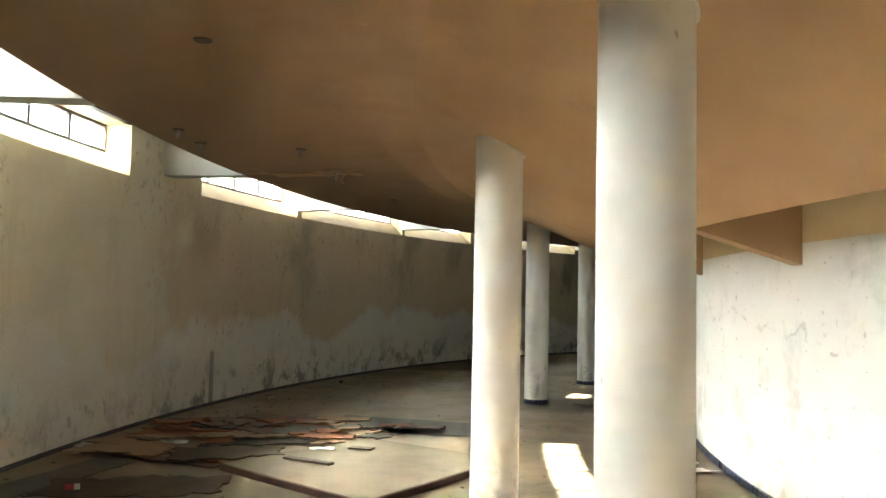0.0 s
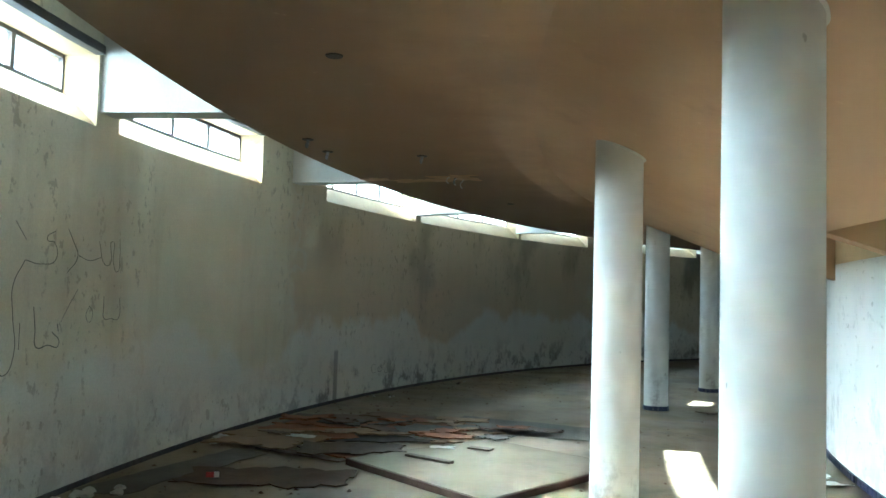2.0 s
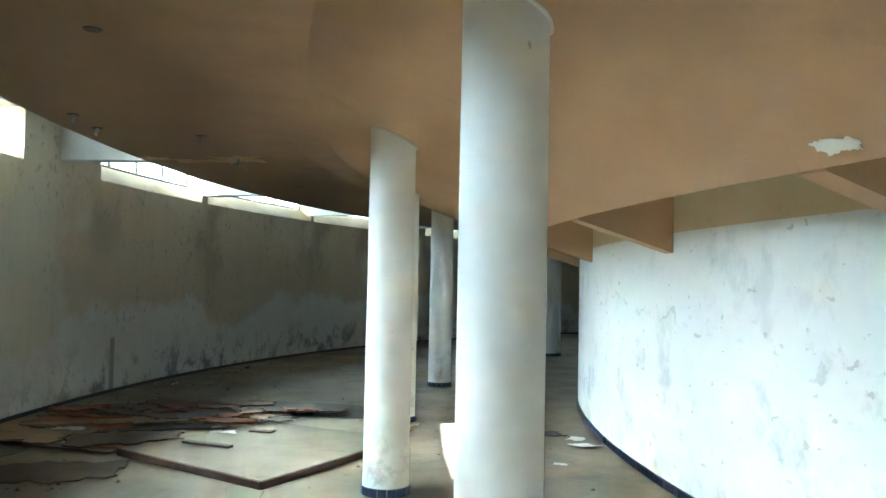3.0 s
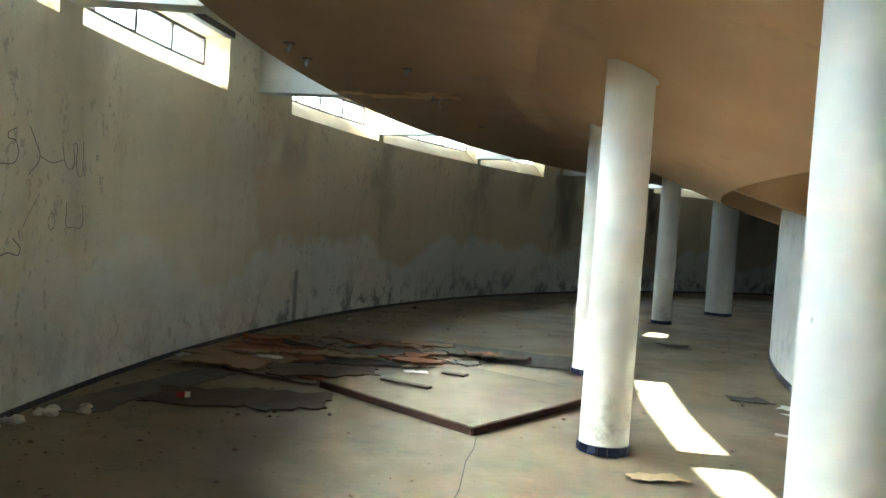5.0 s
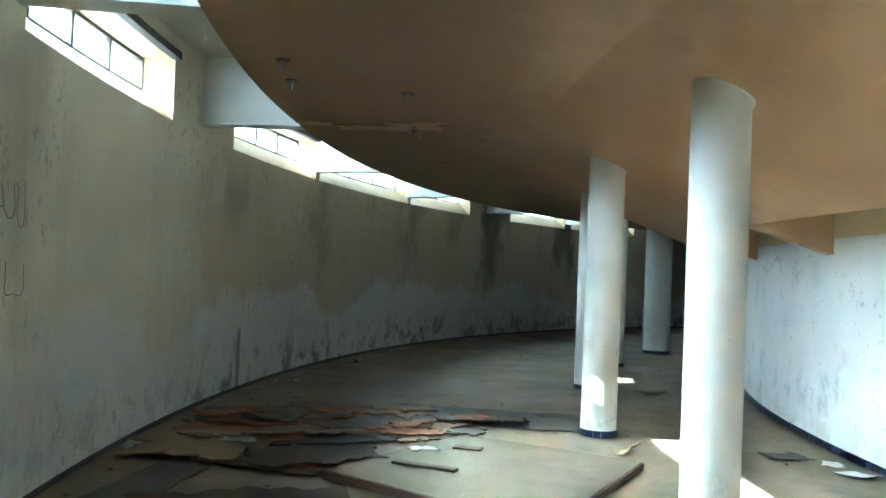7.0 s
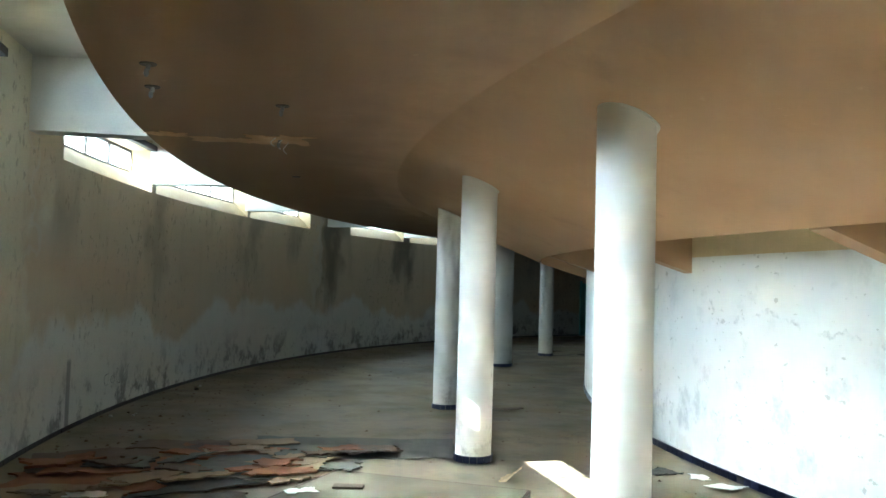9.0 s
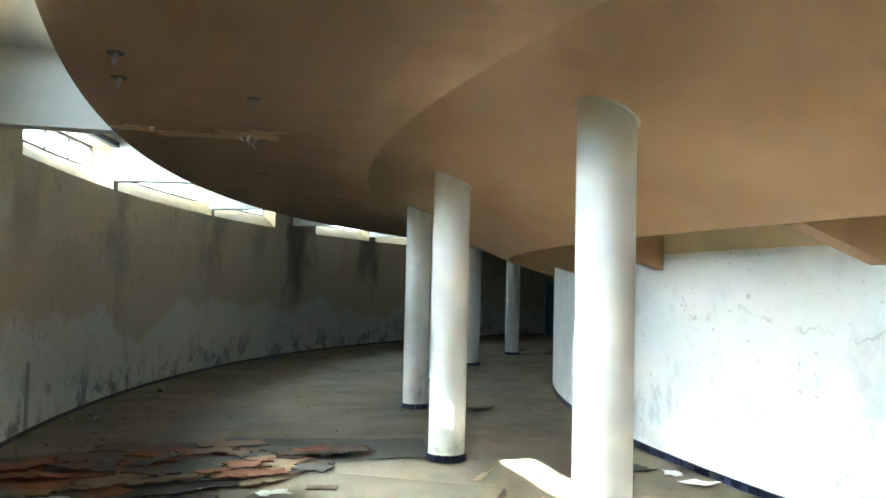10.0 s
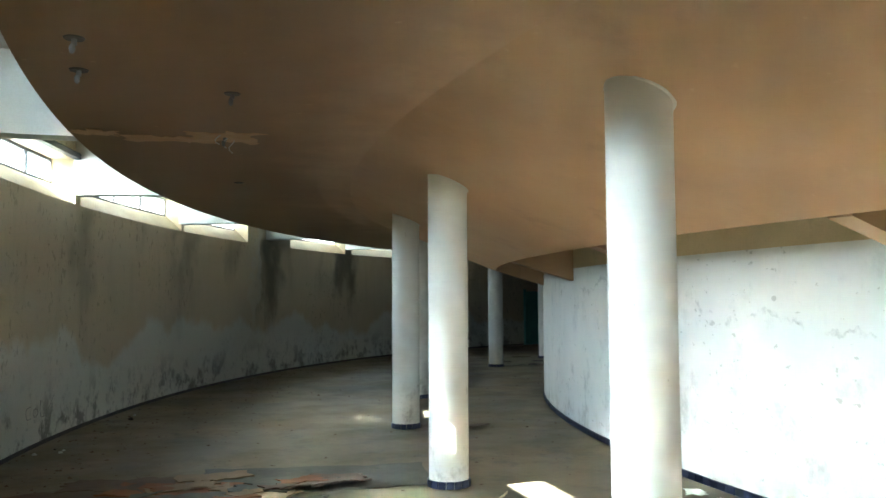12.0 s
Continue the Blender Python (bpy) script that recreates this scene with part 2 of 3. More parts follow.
M_OUT = plaster_outer()
M_IN = plaster_inner()
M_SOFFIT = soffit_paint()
M_CREAM = painted("cream_paint", (0.70, 0.56, 0.34), (0.64, 0.52, 0.31), (0.40, 0.30, 0.17), 0.7, 1.5, 0.5)
M_BEAM = painted("pale_beam_paint", (0.66, 0.65, 0.60), (0.60, 0.59, 0.54), (0.35, 0.33, 0.28), 0.7, 1.5, 0.3)
M_REVEAL = painted("reveal_paint", (0.40, 0.31, 0.175), (0.34, 0.26, 0.145), (0.18, 0.13, 0.07), 0.75, 2.5, 0.6)
M_COL = column_paint()
M_FLOOR = concrete_floor()
M_NAVY = painted("navy_tile", (0.02, 0.03, 0.085), (0.014, 0.02, 0.06), (0.08, 0.08, 0.09), 0.35, 6, 0.4)
M_GROUT = painted("grout", (0.3, 0.29, 0.27), (0.25, 0.24, 0.22), (0.1, 0.1, 0.1), 0.9, 6)
M_STEEL = painted("window_steel", (0.10, 0.085, 0.07), (0.07, 0.06, 0.05), (0.16, 0.09, 0.05), 0.6, 6)
M_FOOT_SHADOW = painted("dirty_shadowed_tile", (0.035, 0.036, 0.045), (0.06, 0.055, 0.05), (0.12, 0.10, 0.08), 0.7, 5, 0.6)
M_TEAL = painted("teal_light_tint", (0.10, 0.29, 0.27), (0.12, 0.34, 0.31), (0.06, 0.16, 0.14), 0.6, 3)
TEAL = (65.6,)
M_DARK = painted("flat_black", (0.025, 0.022, 0.02), (0.04, 0.035, 0.03), (0.08, 0.06, 0.05), 0.6, 5)
M_ROOF = painted("roof_screed", (0.4, 0.38, 0.35), (0.35, 0.33, 0.3), (0.2, 0.19, 0.17), 0.9)
M_EARTH = painted("dry_earth", (0.13, 0.115, 0.085), (0.10, 0.095, 0.06), (0.07, 0.06, 0.04), 0.95, 0.5)

M_GLASS, _t, _b = material("window_glass", (0.95, 0.97, 0.97), 0.05)
_b.inputs["Transmission Weight"].default_value = 1.0
_b.inputs["IOR"].default_value = 1.45

# ---- setting: ground, floor, walls, roof ----
bm = bmesh.new()
bmesh.ops.create_grid(bm, x_segments=8, y_segments=8, size=900)
g_ob = part("ground", bm, M_EARTH)
g_ob.location.z = -0.25
tagged(g_ob, "dry bare earth around the building", "ground", kind="structure")

bm = bmesh.new()
sweep(bm, [(15.1, -0.2, 0), (R_BACK, -0.2, 0), (R_BACK, 0, 0), (15.1, 0, 0)], TH0 - 1, TH1 + 1)
tagged(part("floor", bm, M_FLOOR), "dusty worn concrete floor of a curved hall", "floor", kind="structure")

bm = bmesh.new()
GLASS_Z, HEAD_Z, TOP_Z = 0.24, 0.535, 0.745
sweep(bm, [(R_OUT, 0, 0), (R_OUT, 0, 1), (R_GLASS - 0.03, GLASS_Z - 0.01, 1), (R_BACK, GLASS_Z - 0.01, 1), (R_BACK, 0, 0)], TH0 - 1, TH1 + 1)
sweep(bm, [(R_OUT, HEAD_Z, 1), (R_OUT, TOP_Z + 0.05, 1), (R_BACK, TOP_Z + 0.05, 1), (R_BACK, HEAD_Z, 1)], TH0 - 1, TH1 + 1)
ends = [TH0 - 1] + [v for w in WINDOWS for v in w] + [TH1 + 1]
for a, c in zip(ends[::2], ends[1::2]):
    sweep(bm, [(R_OUT, 0, 1), (R_OUT, HEAD_Z, 1), (R_BACK, HEAD_Z, 1), (R_BACK, GLASS_Z - 0.01, 1), (R_GLASS - 0.03, GLASS_Z - 0.01, 1)], a, c)
for f in bm.faces:
    c = f.calc_center_median()
    r = math.hypot(c.x - CX, c.y - CY)
    if R_OUT + 0.01 < r < R_BACK - 0.01 and c.z > 1.5:
        f.material_index = 1
tagged(part("wall_outer", bm, [M_OUT, M_REVEAL]), "stained curved plaster wall with high strip windows", "wall", kind="structure")

bm = bmesh.new()
sweep(bm, [(R_IN, 0, 0), (R_IN, BAND_Z, 1), (R_IN - 0.25, BAND_Z, 1), (R_IN - 0.25, 0, 0)], TH0 - 1, TH1 + 1)
tagged(part("wall_inner", bm, M_IN), "white limewashed curved wall with grey stains", "wall", kind="structure")
bm = bmesh.new()
sweep(bm, [(R_IN, BAND_Z, 1), (R_IN, TOP_Z, 1), (R_IN - 0.25, TOP_Z, 1), (R_IN - 0.25, BAND_Z, 1)], TH0 - 1, TH1 + 1)
tagged(part("wall_inner_band", bm, M_CREAM), "cream painted band along the top of the wall", "wall", kind="structure")

for name, th, tag in (("wall_end_near", TH0, "plain plaster end wall"), ("wall_end_far", TH1, "stained plaster end wall")):
    bm = bmesh.new()
    sweep(bm, [(15.2, 0, 0), (R_OUT, 0, 0), (R_OUT, TOP_Z, 1), (15.2, TOP_Z, 1)], th - 0.5, th)
    tagged(part(name, bm, M_OUT), tag, "wall", kind="structure")

bm = bmesh.new()
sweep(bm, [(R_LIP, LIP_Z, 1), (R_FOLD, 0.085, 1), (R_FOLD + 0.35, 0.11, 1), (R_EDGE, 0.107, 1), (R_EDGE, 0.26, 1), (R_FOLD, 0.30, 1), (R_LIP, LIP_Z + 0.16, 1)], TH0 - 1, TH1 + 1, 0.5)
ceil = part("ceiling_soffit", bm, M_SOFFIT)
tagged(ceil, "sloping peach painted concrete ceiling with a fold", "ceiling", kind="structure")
bm = bmesh.new()
sweep(bm, [(R_IN - 0.3, TOP_Z, 1), (R_BACK + 0.25, TOP_Z, 1), (R_BACK + 0.25, TOP_Z + 0.2, 1), (R_IN - 0.3, TOP_Z + 0.2, 1)], TH0 - 1, TH1 + 1)
tagged(part("ceiling_upper", bm, M_BEAM), "pale upper slab above the window slot", "ceiling", kind="structure")

for th in FINS:
    bm = bmesh.new()
    h = 0.30
    sweep(bm, [(R_EDGE - 0.02, 0.11, 1), (R_OUT + 0.02, 0.11, 1), (R_OUT + 0.02, TOP_Z, 1), (R_EDGE - 0.02, TOP_Z, 1)], th - h, th + h, 0.6)
    tagged(part("beam", bm, M_BEAM), "pale painted concrete beam spanning the window slot", "beam", "beams of the window slot", "structure")
for th in (-26.4, -16.9, -7.6, 1.75, 11.3, 21.3, 30.9):
    bm = bmesh.new()
    h = 0.28
    sweep(bm, [(R_IN - 0.02, BAND_Z - 0.15, 1), (R_LIP - 0.004, LIP_Z - 0.01, 1), (R_LIP - 0.004, 0.3, 1), (R_IN - 0.02, 0.3, 1)], th - h, th + h, 0.6)
    tagged(part("bracket", bm, M_SOFFIT), "peach painted concrete bracket between wall and ceiling", "bracket", "brackets along the inner wall", "structure")

# ---- windows ----
# milky panes made up to keep direct sun off the floor
M_SUN_STOP, _t, _b = material("sun_stop_glass", (0.8, 0.8, 0.78), 0.5)
_g = Graph(_t)
_tr = _g.node("ShaderNodeBsdfTranslucent")
_g.link(_g.mix(_g.ramp(_g.noise(9, 5), 0.4, 0.7), (0.80, 0.82, 0.84), (0.66, 0.66, 0.64)), _tr.inputs["Color"])
_mx = _g.node("ShaderNodeMixShader")
_mx.inputs[0].default_value = 0.8
_g.link(_b.outputs[0], _mx.inputs[1])
_g.link(_tr.outputs[0], _mx.inputs[2])
_g.link(_mx.outputs[0], [n for n in _t.nodes if n.type == "OUTPUT_MATERIAL"][0].inputs["Surface"])
SUN_STOPS = {4: [(0, 2, True), (2, 3, True), (3, 4, False)], 5: [(0, 2, True), (2, 4, True)], 6: [(0, 2, True), (2, 4, True)], 7: [(0, 2, True), (2, 4, True)], 8: [(0, 2, True), (2, 4, True)]}

for i, (a, c) in enumerate(WINDOWS):
    win = thing("window_%d" % (i + 1), at(R_GLASS, (a + c) / 2, 0), "long low steel window with bright panes", "window", "strip windows", "structure")
    inv = win.matrix_world.inverted()
    n = 4

    def bar(name, profile, t0, t1, mat=M_STEEL, parent=win, inv=inv):
        b2 = bmesh.new()
        sweep(b2, profile, t0, t1)
        b2.transform(inv)
        return part(name, b2, mat, parent)

    lo, hi = GLASS_Z, HEAD_Z
    fr = bar("window_frame", [(R_GLASS, lo, 1), (R_GLASS + 0.04, lo, 1), (R_GLASS + 0.04, lo + 0.03, 1), (R_GLASS, lo + 0.03, 1)], a, c)
    bar("head_rail", [(R_GLASS, hi - 0.03, 1), (R_GLASS + 0.04, hi - 0.03, 1), (R_GLASS + 0.04, hi, 1), (R_GLASS, hi, 1)], a, c)
    for k in range(n + 1):
        th = a + (c - a) * k / n
        t0, t1 = max(a, th - 0.06), min(c, th + 0.06)
        bar("mullion", [(R_GLASS - 0.004, lo + 0.03, 1), (R_GLASS + 0.036, lo + 0.03, 1), (R_GLASS + 0.036, hi - 0.03, 1), (R_GLASS - 0.004, hi - 0.03, 1)], t0, t1)
    groups = SUN_STOPS.get(i, [(0, 4, False)])
    for k in range(n):
        t0, t1 = a + (c - a) * k / n + 0.06, a + (c - a) * (k + 1) / n - 0.06
        dull = any(g0 <= k < g1 and f for g0, g1, f in groups)
        p = bar("pane", [(R_GLASS + 0.016, lo + 0.025, 1), (R_GLASS + 0.02, lo + 0.025, 1), (R_GLASS + 0.02, hi - 0.025, 1), (R_GLASS + 0.016, hi - 0.025, 1)], t0, t1, M_SUN_STOP if dull else M_GLASS)
        p.visible_shadow = dull
    # daylight entering through the opening
    for g0, g1, dull in groups:
        t0, t1 = a + (c - a) * g0 / n, a + (c - a) * g1 / n
        mid, half = (t0 + t1) / 2, radians((t1 - t0) / 2)
        lamp = new("window_daylight", bpy.data.lights.new("window_daylight", "AREA"))
        lamp.data.shape, lamp.data.size, lamp.data.size_y = "RECTANGLE", 2 * R_GLASS * math.sin(half) * 0.97, hi - lo - 0.06
        lamp.data.energy, lamp.data.color = (LAMP_SUN_STOP if dull else LAMP_CLEAR) * lamp.data.size, (0.80, 0.90, 1.0)
        zc = sill(mid) + (lo + hi) / 2
        r_lamp = R_GLASS + (0.009 - R_GLASS * (1 - math.cos(half)) if dull else 0.08)
        lamp.matrix_world = look(at(r_lamp, mid, zc), at(r_lamp - 2, mid, zc - (0.0 if dull else 0.6)))
    # black strip along the window head: a dark tube, elsewhere the reveal's shade made solid
    b2 = bmesh.new()
    sweep(b2, [(R_OUT - 0.075, HEAD_Z - 0.02, 1), (R_OUT - 0.002, HEAD_Z - 0.02, 1), (R_OUT - 0.002, HEAD_Z + 0.055, 1), (R_OUT - 0.06, HEAD_Z + 0.055, 1), (R_OUT - 0.075, HEAD_Z + 0.04, 1)], a + 0.4, c - 0.15)
    tagged(part("head_strip", b2, M_DARK), "black strip for the tube and shaded reveal at the window head", "rail", "rails over the windows", "structure")


# ---- columns ----
def tube(bm, r, z0, z1, n=48, r1=None):
    bmesh.ops.create_cone(bm, cap_ends=True, segments=n, radius1=r, radius2=r1 if r1 else r, depth=z1 - z0, matrix=Matrix.Translation((0, 0, (z0 + z1) / 2)))


def box_mesh(name, sx, sy, sz, mat, bevel=0.0):
    """A box that stands on z = 0, with slightly eased edges."""
    bm = bmesh.new()
    bmesh.ops.create_cube(bm, size=1, matrix=Matrix.Translation((0, 0, sz / 2)) @ Matrix.Diagonal((sx, sy, sz, 1)))
    if bevel:
        bmesh.ops.bevel(bm, geom=bm.edges[:], offset=bevel, segments=1, affect="EDGES")
    return mesh_of(bm, name, mat)


def child(name, me, parent, m, label=""):
    ob = new(name, me)
    ob.parent = parent
    ob.matrix_local = m
    return tagged(ob, label)


COL_TILE = box_mesh("column_tile", 0.012, 0.060, 0.058, M_NAVY, 0.002)
RNG = random.Random(7)
for th, r_col in COLUMNS:
    col = thing("column", at(r_col, th), "round off-white painted concrete column with navy tiled base", "column", "columns of the hall", "structure", rz=radians(-th))
    girth = 0.25 if th == STOUT_COLUMN else COL_RADIUS
    bm = bmesh.new()
    top = soffit(r_col, th) + 0.10
    prev = None
    for k in range(25):
        z = top * k / 24
        ring = []
        for j in range(56):
            a = 2 * math.pi * j / 56
            r = girth + 0.0016 * noise.noise((math.cos(a) * 1.3, math.sin(a) * 1.3, z * 2 + th))
            ring.append(bm.verts.new((r * math.cos(a), r * math.sin(a), z)))
        if prev:
            for j in range(56):
                f = bm.faces.new((prev[j], prev[(j + 1) % 56], ring[(j + 1) % 56], ring[j]))
                f.smooth = True
        prev = ring
    part("shaft", bm, M_COL, col)
    # grout bed and tiles round the foot
    bm = bmesh.new()
    tube(bm, girth + 0.0045, 0.0, 0.060, 40)
    part("grout_bed", bm, M_GROUT, col, "grey grout bed")
    n_tiles = round(2 * math.pi * girth / 0.061)
    for j in range(n_tiles):
        a = 2 * math.pi * (j + 0.5) / n_tiles
        child("tile", COL_TILE, col, Matrix.Rotation(a, 4, "Z") @ Matrix.Translation((girth + 0.0065, 0, RNG.uniform(0, 0.002))) @ Matrix.Rotation(RNG.uniform(-0.02, 0.02), 4, "X"))
    # lip of loose plaster where shaft meets the sloping ceiling
    bm = bmesh.new()
    n = 30
    rows = []
    for j in range(n + 1):
        a = -0.75 * math.pi + 1.5 * math.pi * j / n
        w = 0.016 + 0.010 * noise.noise((a * 2, th, 0))
        ring = []
        for rr, dz in ((girth - 0.004, -0.012), (girth - 0.004 + w, -0.006), (girth - 0.004 + w, 0.02), (girth - 0.004, 0.02)):
            # the column's local x axis points along the radius, towards the ring's centre
            z = soffit(r_col - rr * math.cos(a), th) + dz
            ring.append(bm.verts.new((rr * math.cos(a), rr * math.sin(a), z)))
        rows.append(ring)
    for p, q in zip(rows, rows[1:]):
        for j in range(4):
            bm.faces.new((p[j], p[(j + 1) % 4], q[(j + 1) % 4], q[j]))
    bm.faces.new(rows[0])
    bm.faces.new(rows[-1][::-1])
    bmesh.ops.recalc_face_normals(bm, faces=bm.faces[:])
    part("collar", bm, M_BEAM, col, "ragged pale plaster collar")


# ---- loose things on the floor ----
def cloth_mat(name, a, c, dirt, scale=3.0):
    return painted(name, a, c, dirt, 0.9, scale, 0.6, 0.5)


M_RUST = cloth_mat("rust_brown_board", (0.27, 0.105, 0.04), (0.19, 0.075, 0.03), (0.09, 0.045, 0.024))
M_TAN = cloth_mat("tan_board", (0.27, 0.18, 0.10), (0.22, 0.145, 0.08), (0.12, 0.08, 0.05))
M_BROWN = cloth_mat("brown_board", (0.15, 0.10, 0.065), (0.11, 0.07, 0.045), (0.04, 0.028, 0.02))
M_GREY = cloth_mat("grey_felt", (0.13, 0.115, 0.09), (0.09, 0.082, 0.065), (0.04, 0.036, 0.03))
M_BLACK = cloth_mat("charred_sheet", (0.03, 0.026, 0.022), (0.05, 0.042, 0.034), (0.015, 0.012, 0.01))
M_MUD = cloth_mat("dried_mud_carpet", (0.06, 0.042, 0.024), (0.09, 0.062, 0.034), (0.03, 0.02, 0.012), 5)
M_PANEL = cloth_mat("dusty_white_laminate", (0.185, 0.15, 0.098), (0.14, 0.112, 0.072), (0.08, 0.06, 0.038), 1.6)
M_EDGE = cloth_mat("dark_wood_edge", (0.075, 0.034, 0.017), (0.055, 0.025, 0.013), (0.03, 0.015, 0.009))
M_PAPER = painted("paper", (0.75, 0.74, 0.70), (0.68, 0.66, 0.6), (0.45, 0.4, 0.32), 0.8, 5)
M_CARD = painted("cardboard", (0.46, 0.34, 0.19), (0.40, 0.29, 0.16), (0.24, 0.17, 0.1), 0.85, 5)
M_RED = painted("red_print", (0.45, 0.05, 0.05), (0.38, 0.04, 0.04), (0.2, 0.03, 0.03), 0.5, 8)
M_CHUNK = painted("plaster_rubble", (0.52, 0.50, 0.43), (0.44, 0.42, 0.36), (0.22, 0.2, 0.16), 0.9, 6)
M_WIRE = painted("wire", (0.3, 0.3, 0.3), (0.2, 0.2, 0.2), (0.1, 0.1, 0.1), 0.4, 8)
M_BARE = painted("bare_screed_patch", (0.66, 0.45, 0.27), (0.58, 0.36, 0.20), (0.3, 0.17, 0.09), 0.9, 6)
M_SUN_PATCH = painted("reflected_sun_white", (0.85, 0.85, 0.82), (0.82, 0.82, 0.80), (0.7, 0.68, 0.62), 0.8, 4)
M_PENCIL = painted("charcoal_line", (0.11, 0.11, 0.10), (0.16, 0.16, 0.14), (0.3, 0.29, 0.25), 0.9, 9, 0.8)
M_BULB, _t, _b = material("clear_bulb", (0.9, 0.92, 0.92), 0.08)
_b.inputs["Transmission Weight"].default_value = 0.7


def sheet_bm(w, d, thick, seed, ragged=0.05, warp=0.02, lift=0.0, n=14):
    """A worn sheet of real thickness: ragged outline, buckled surface, one edge lifted."""
    bm = bmesh.new()
    m = max(6, int(n * d / w))
    top, bot = [], []
    for i in range(n + 1):
        rt, rb = [], []
        for j in range(m + 1):
            u, v = i / n - 0.5, j / m - 0.5
            k = max(abs(u), abs(v)) * 2
            x, y = u * w, v * d
            e = max(0.0, k - 0.5) * 2
            x += ragged * e * (noise.noise((u * 5, v * 5, seed)) + 0.6 * noise.noise((u * 17, v * 17, seed + 3)))
            y += ragged * e * (noise.noise((u * 5, v * 5, seed + 9)) + 0.6 * noise.noise((u * 17, v * 17, seed + 13)))
            z = warp * (0.5 + 0.9 * noise.noise((x * 2.2, y * 2.2, seed + 5)) + 0.35 * noise.noise((x * 7, y * 7, seed))) + lift * (0.5 - v) ** 2
            z = max(z, 0.0)
            rt.append(bm.verts.new((x, y, z + thick)))
            rb.append(bm.verts.new((x, y, z)))
        top.append(rt)
        bot.append(rb)
    for i in range(n):
        for j in range(m):
            bm.faces.new((top[i][j], top[i + 1][j], top[i + 1][j + 1], top[i][j + 1]))
            bm.faces.new((bot[i][j], bot[i][j + 1], bot[i + 1][j + 1], bot[i + 1][j]))
    for i in range(n):
        bm.faces.new((top[i][0], bot[i][0], bot[i + 1][0], top[i + 1][0]))
        bm.faces.new((top[i][m], top[i + 1][m], bot[i + 1][m], bot[i][m]))
    for j in range(m):
        bm.faces.new((top[0][j], top[0][j + 1], bot[0][j + 1], bot[0][j]))
        bm.faces.new((top[n][j], bot[n][j], bot[n][j + 1], top[n][j + 1]))
    return bm


def sheet(name, x, y, z, w, d, rot, mat, label, category, group="", thick=0.006, ragged=0.05, warp=0.02, lift=0.0, seed=1.0):
    if group == G:
        z, warp, lift = z * 0.5, warp * 0.5, lift * 0.22
    ob = part(name, sheet_bm(w, d, thick, seed, ragged, warp, lift), mat)
    ob.matrix_world = pose(x, y, z, 0, 0, rot)
    return tagged(ob, label, category, group)


G = "rotten sheets heaped on the floor"
sheet("floor_mat", -2.45, 10.19, 0.001, 1.91, 0.92, -8, M_GREY, "thin grey felt mat lying flat on the floor", "mat", G, 0.004, 0.09, 0.010, 0, 3.1)
sheet("floor_mat", -4.76, 6.97, 0.001, 0.37, 1.79, -8, M_GREY, "narrow dark grey mat along the wall", "mat", G, 0.006, 0.05, 0.012, 0, 5.7)
sheet("carpet_remnant", -4.01, 6.97, 0.001, 1.22, 0.53, 18, M_MUD, "muddy rotten brown carpet remnant on the floor", "carpet", G, 0.008, 0.17, 0.022, 0, 8.2)
sheet("rotten_board", -4.42, 9.8, 0.002, 1.36, 0.78, 12, M_BROWN, "dark brown rotten board lying on the floor", "board", G, 0.01, 0.12, 0.03, 0, 2.4)
sheet("rotten_board", -3.54, 9.99, 0.004, 1.04, 0.58, -14, M_RUST, "rust brown rotten board lying on the floor", "board", G, 0.01, 0.10, 0.03, 0, 6.6)
sheet("charred_sheet", -3.78, 9.03, 0.002, 1.25, 0.73, 20, M_BLACK, "black charred sheet under broken boards", "sheet", G, 0.008, 0.10, 0.03, 0.02, 4.9)
sheet("rotten_board", -4.32, 9.46, 0.035, 1.14, 0.48, 6, M_RUST, "rust orange rotten board with frayed edge", "board", G, 0.012, 0.08, 0.04, 0.03, 9.3)
sheet("felt_sheet", -3.74, 9.29, 0.045, 0.85, 0.53, 32, M_GREY, "dark grey felt sheet on the heap", "sheet", G, 0.008, 0.07, 0.04, 0.04, 1.7)
sheet("rotten_board", -4.69, 8.61, 0.012, 1.04, 0.6, -8, M_TAN, "tan board with dark edges propped on the heap", "board", G, 0.018, 0.03, 0.01, 0.07, 7.5)
sheet("rotten_board", -3.01, 9.56, 0.03, 0.68, 0.45, 40, M_TAN, "tan broken board on the heap", "board", G, 0.012, 0.05, 0.02, 0.03, 2.9)
sheet("rotten_board", -3.26, 9.27, 0.05, 0.55, 0.19, 25, M_RUST, "splintered rust brown board on the heap", "board", G, 0.014, 0.05, 0.03, 0.06, 3.8)
sheet("rotten_board", -4.83, 9.51, 0.06, 0.49, 0.34, 30, M_RUST, "crumpled rust brown board on the heap", "board", G, 0.02, 0.10, 0.07, 0.05, 5.2)
sheet("rotten_board", -3.87, 8.03, 0.004, 0.68, 0.21, -30, M_RUST, "splintered brown board beside the white panel", "board", G, 0.014, 0.05, 0.02, 0.05, 6.1)
sheet("rotten_board", -4.13, 7.87, 0.004, 0.98, 0.14, -18, M_BROWN, "long splintered brown lath on the floor", "board", G, 0.012, 0.03, 0.02, 0.02, 8.8)
sheet("rotten_board", -2.64, 10.09, 0.012, 0.76, 0.31, 15, M_GREY, "curled grey sheet on the mat", "sheet", G, 0.006, 0.06, 0.03, 0.04, 4.3)
sheet("rotten_board", -3.97, 10.38, 0.006, 0.87, 0.39, -5, M_BROWN, "dark brown board at the back of the heap", "board", G, 0.01, 0.09, 0.03, 0, 9.9)
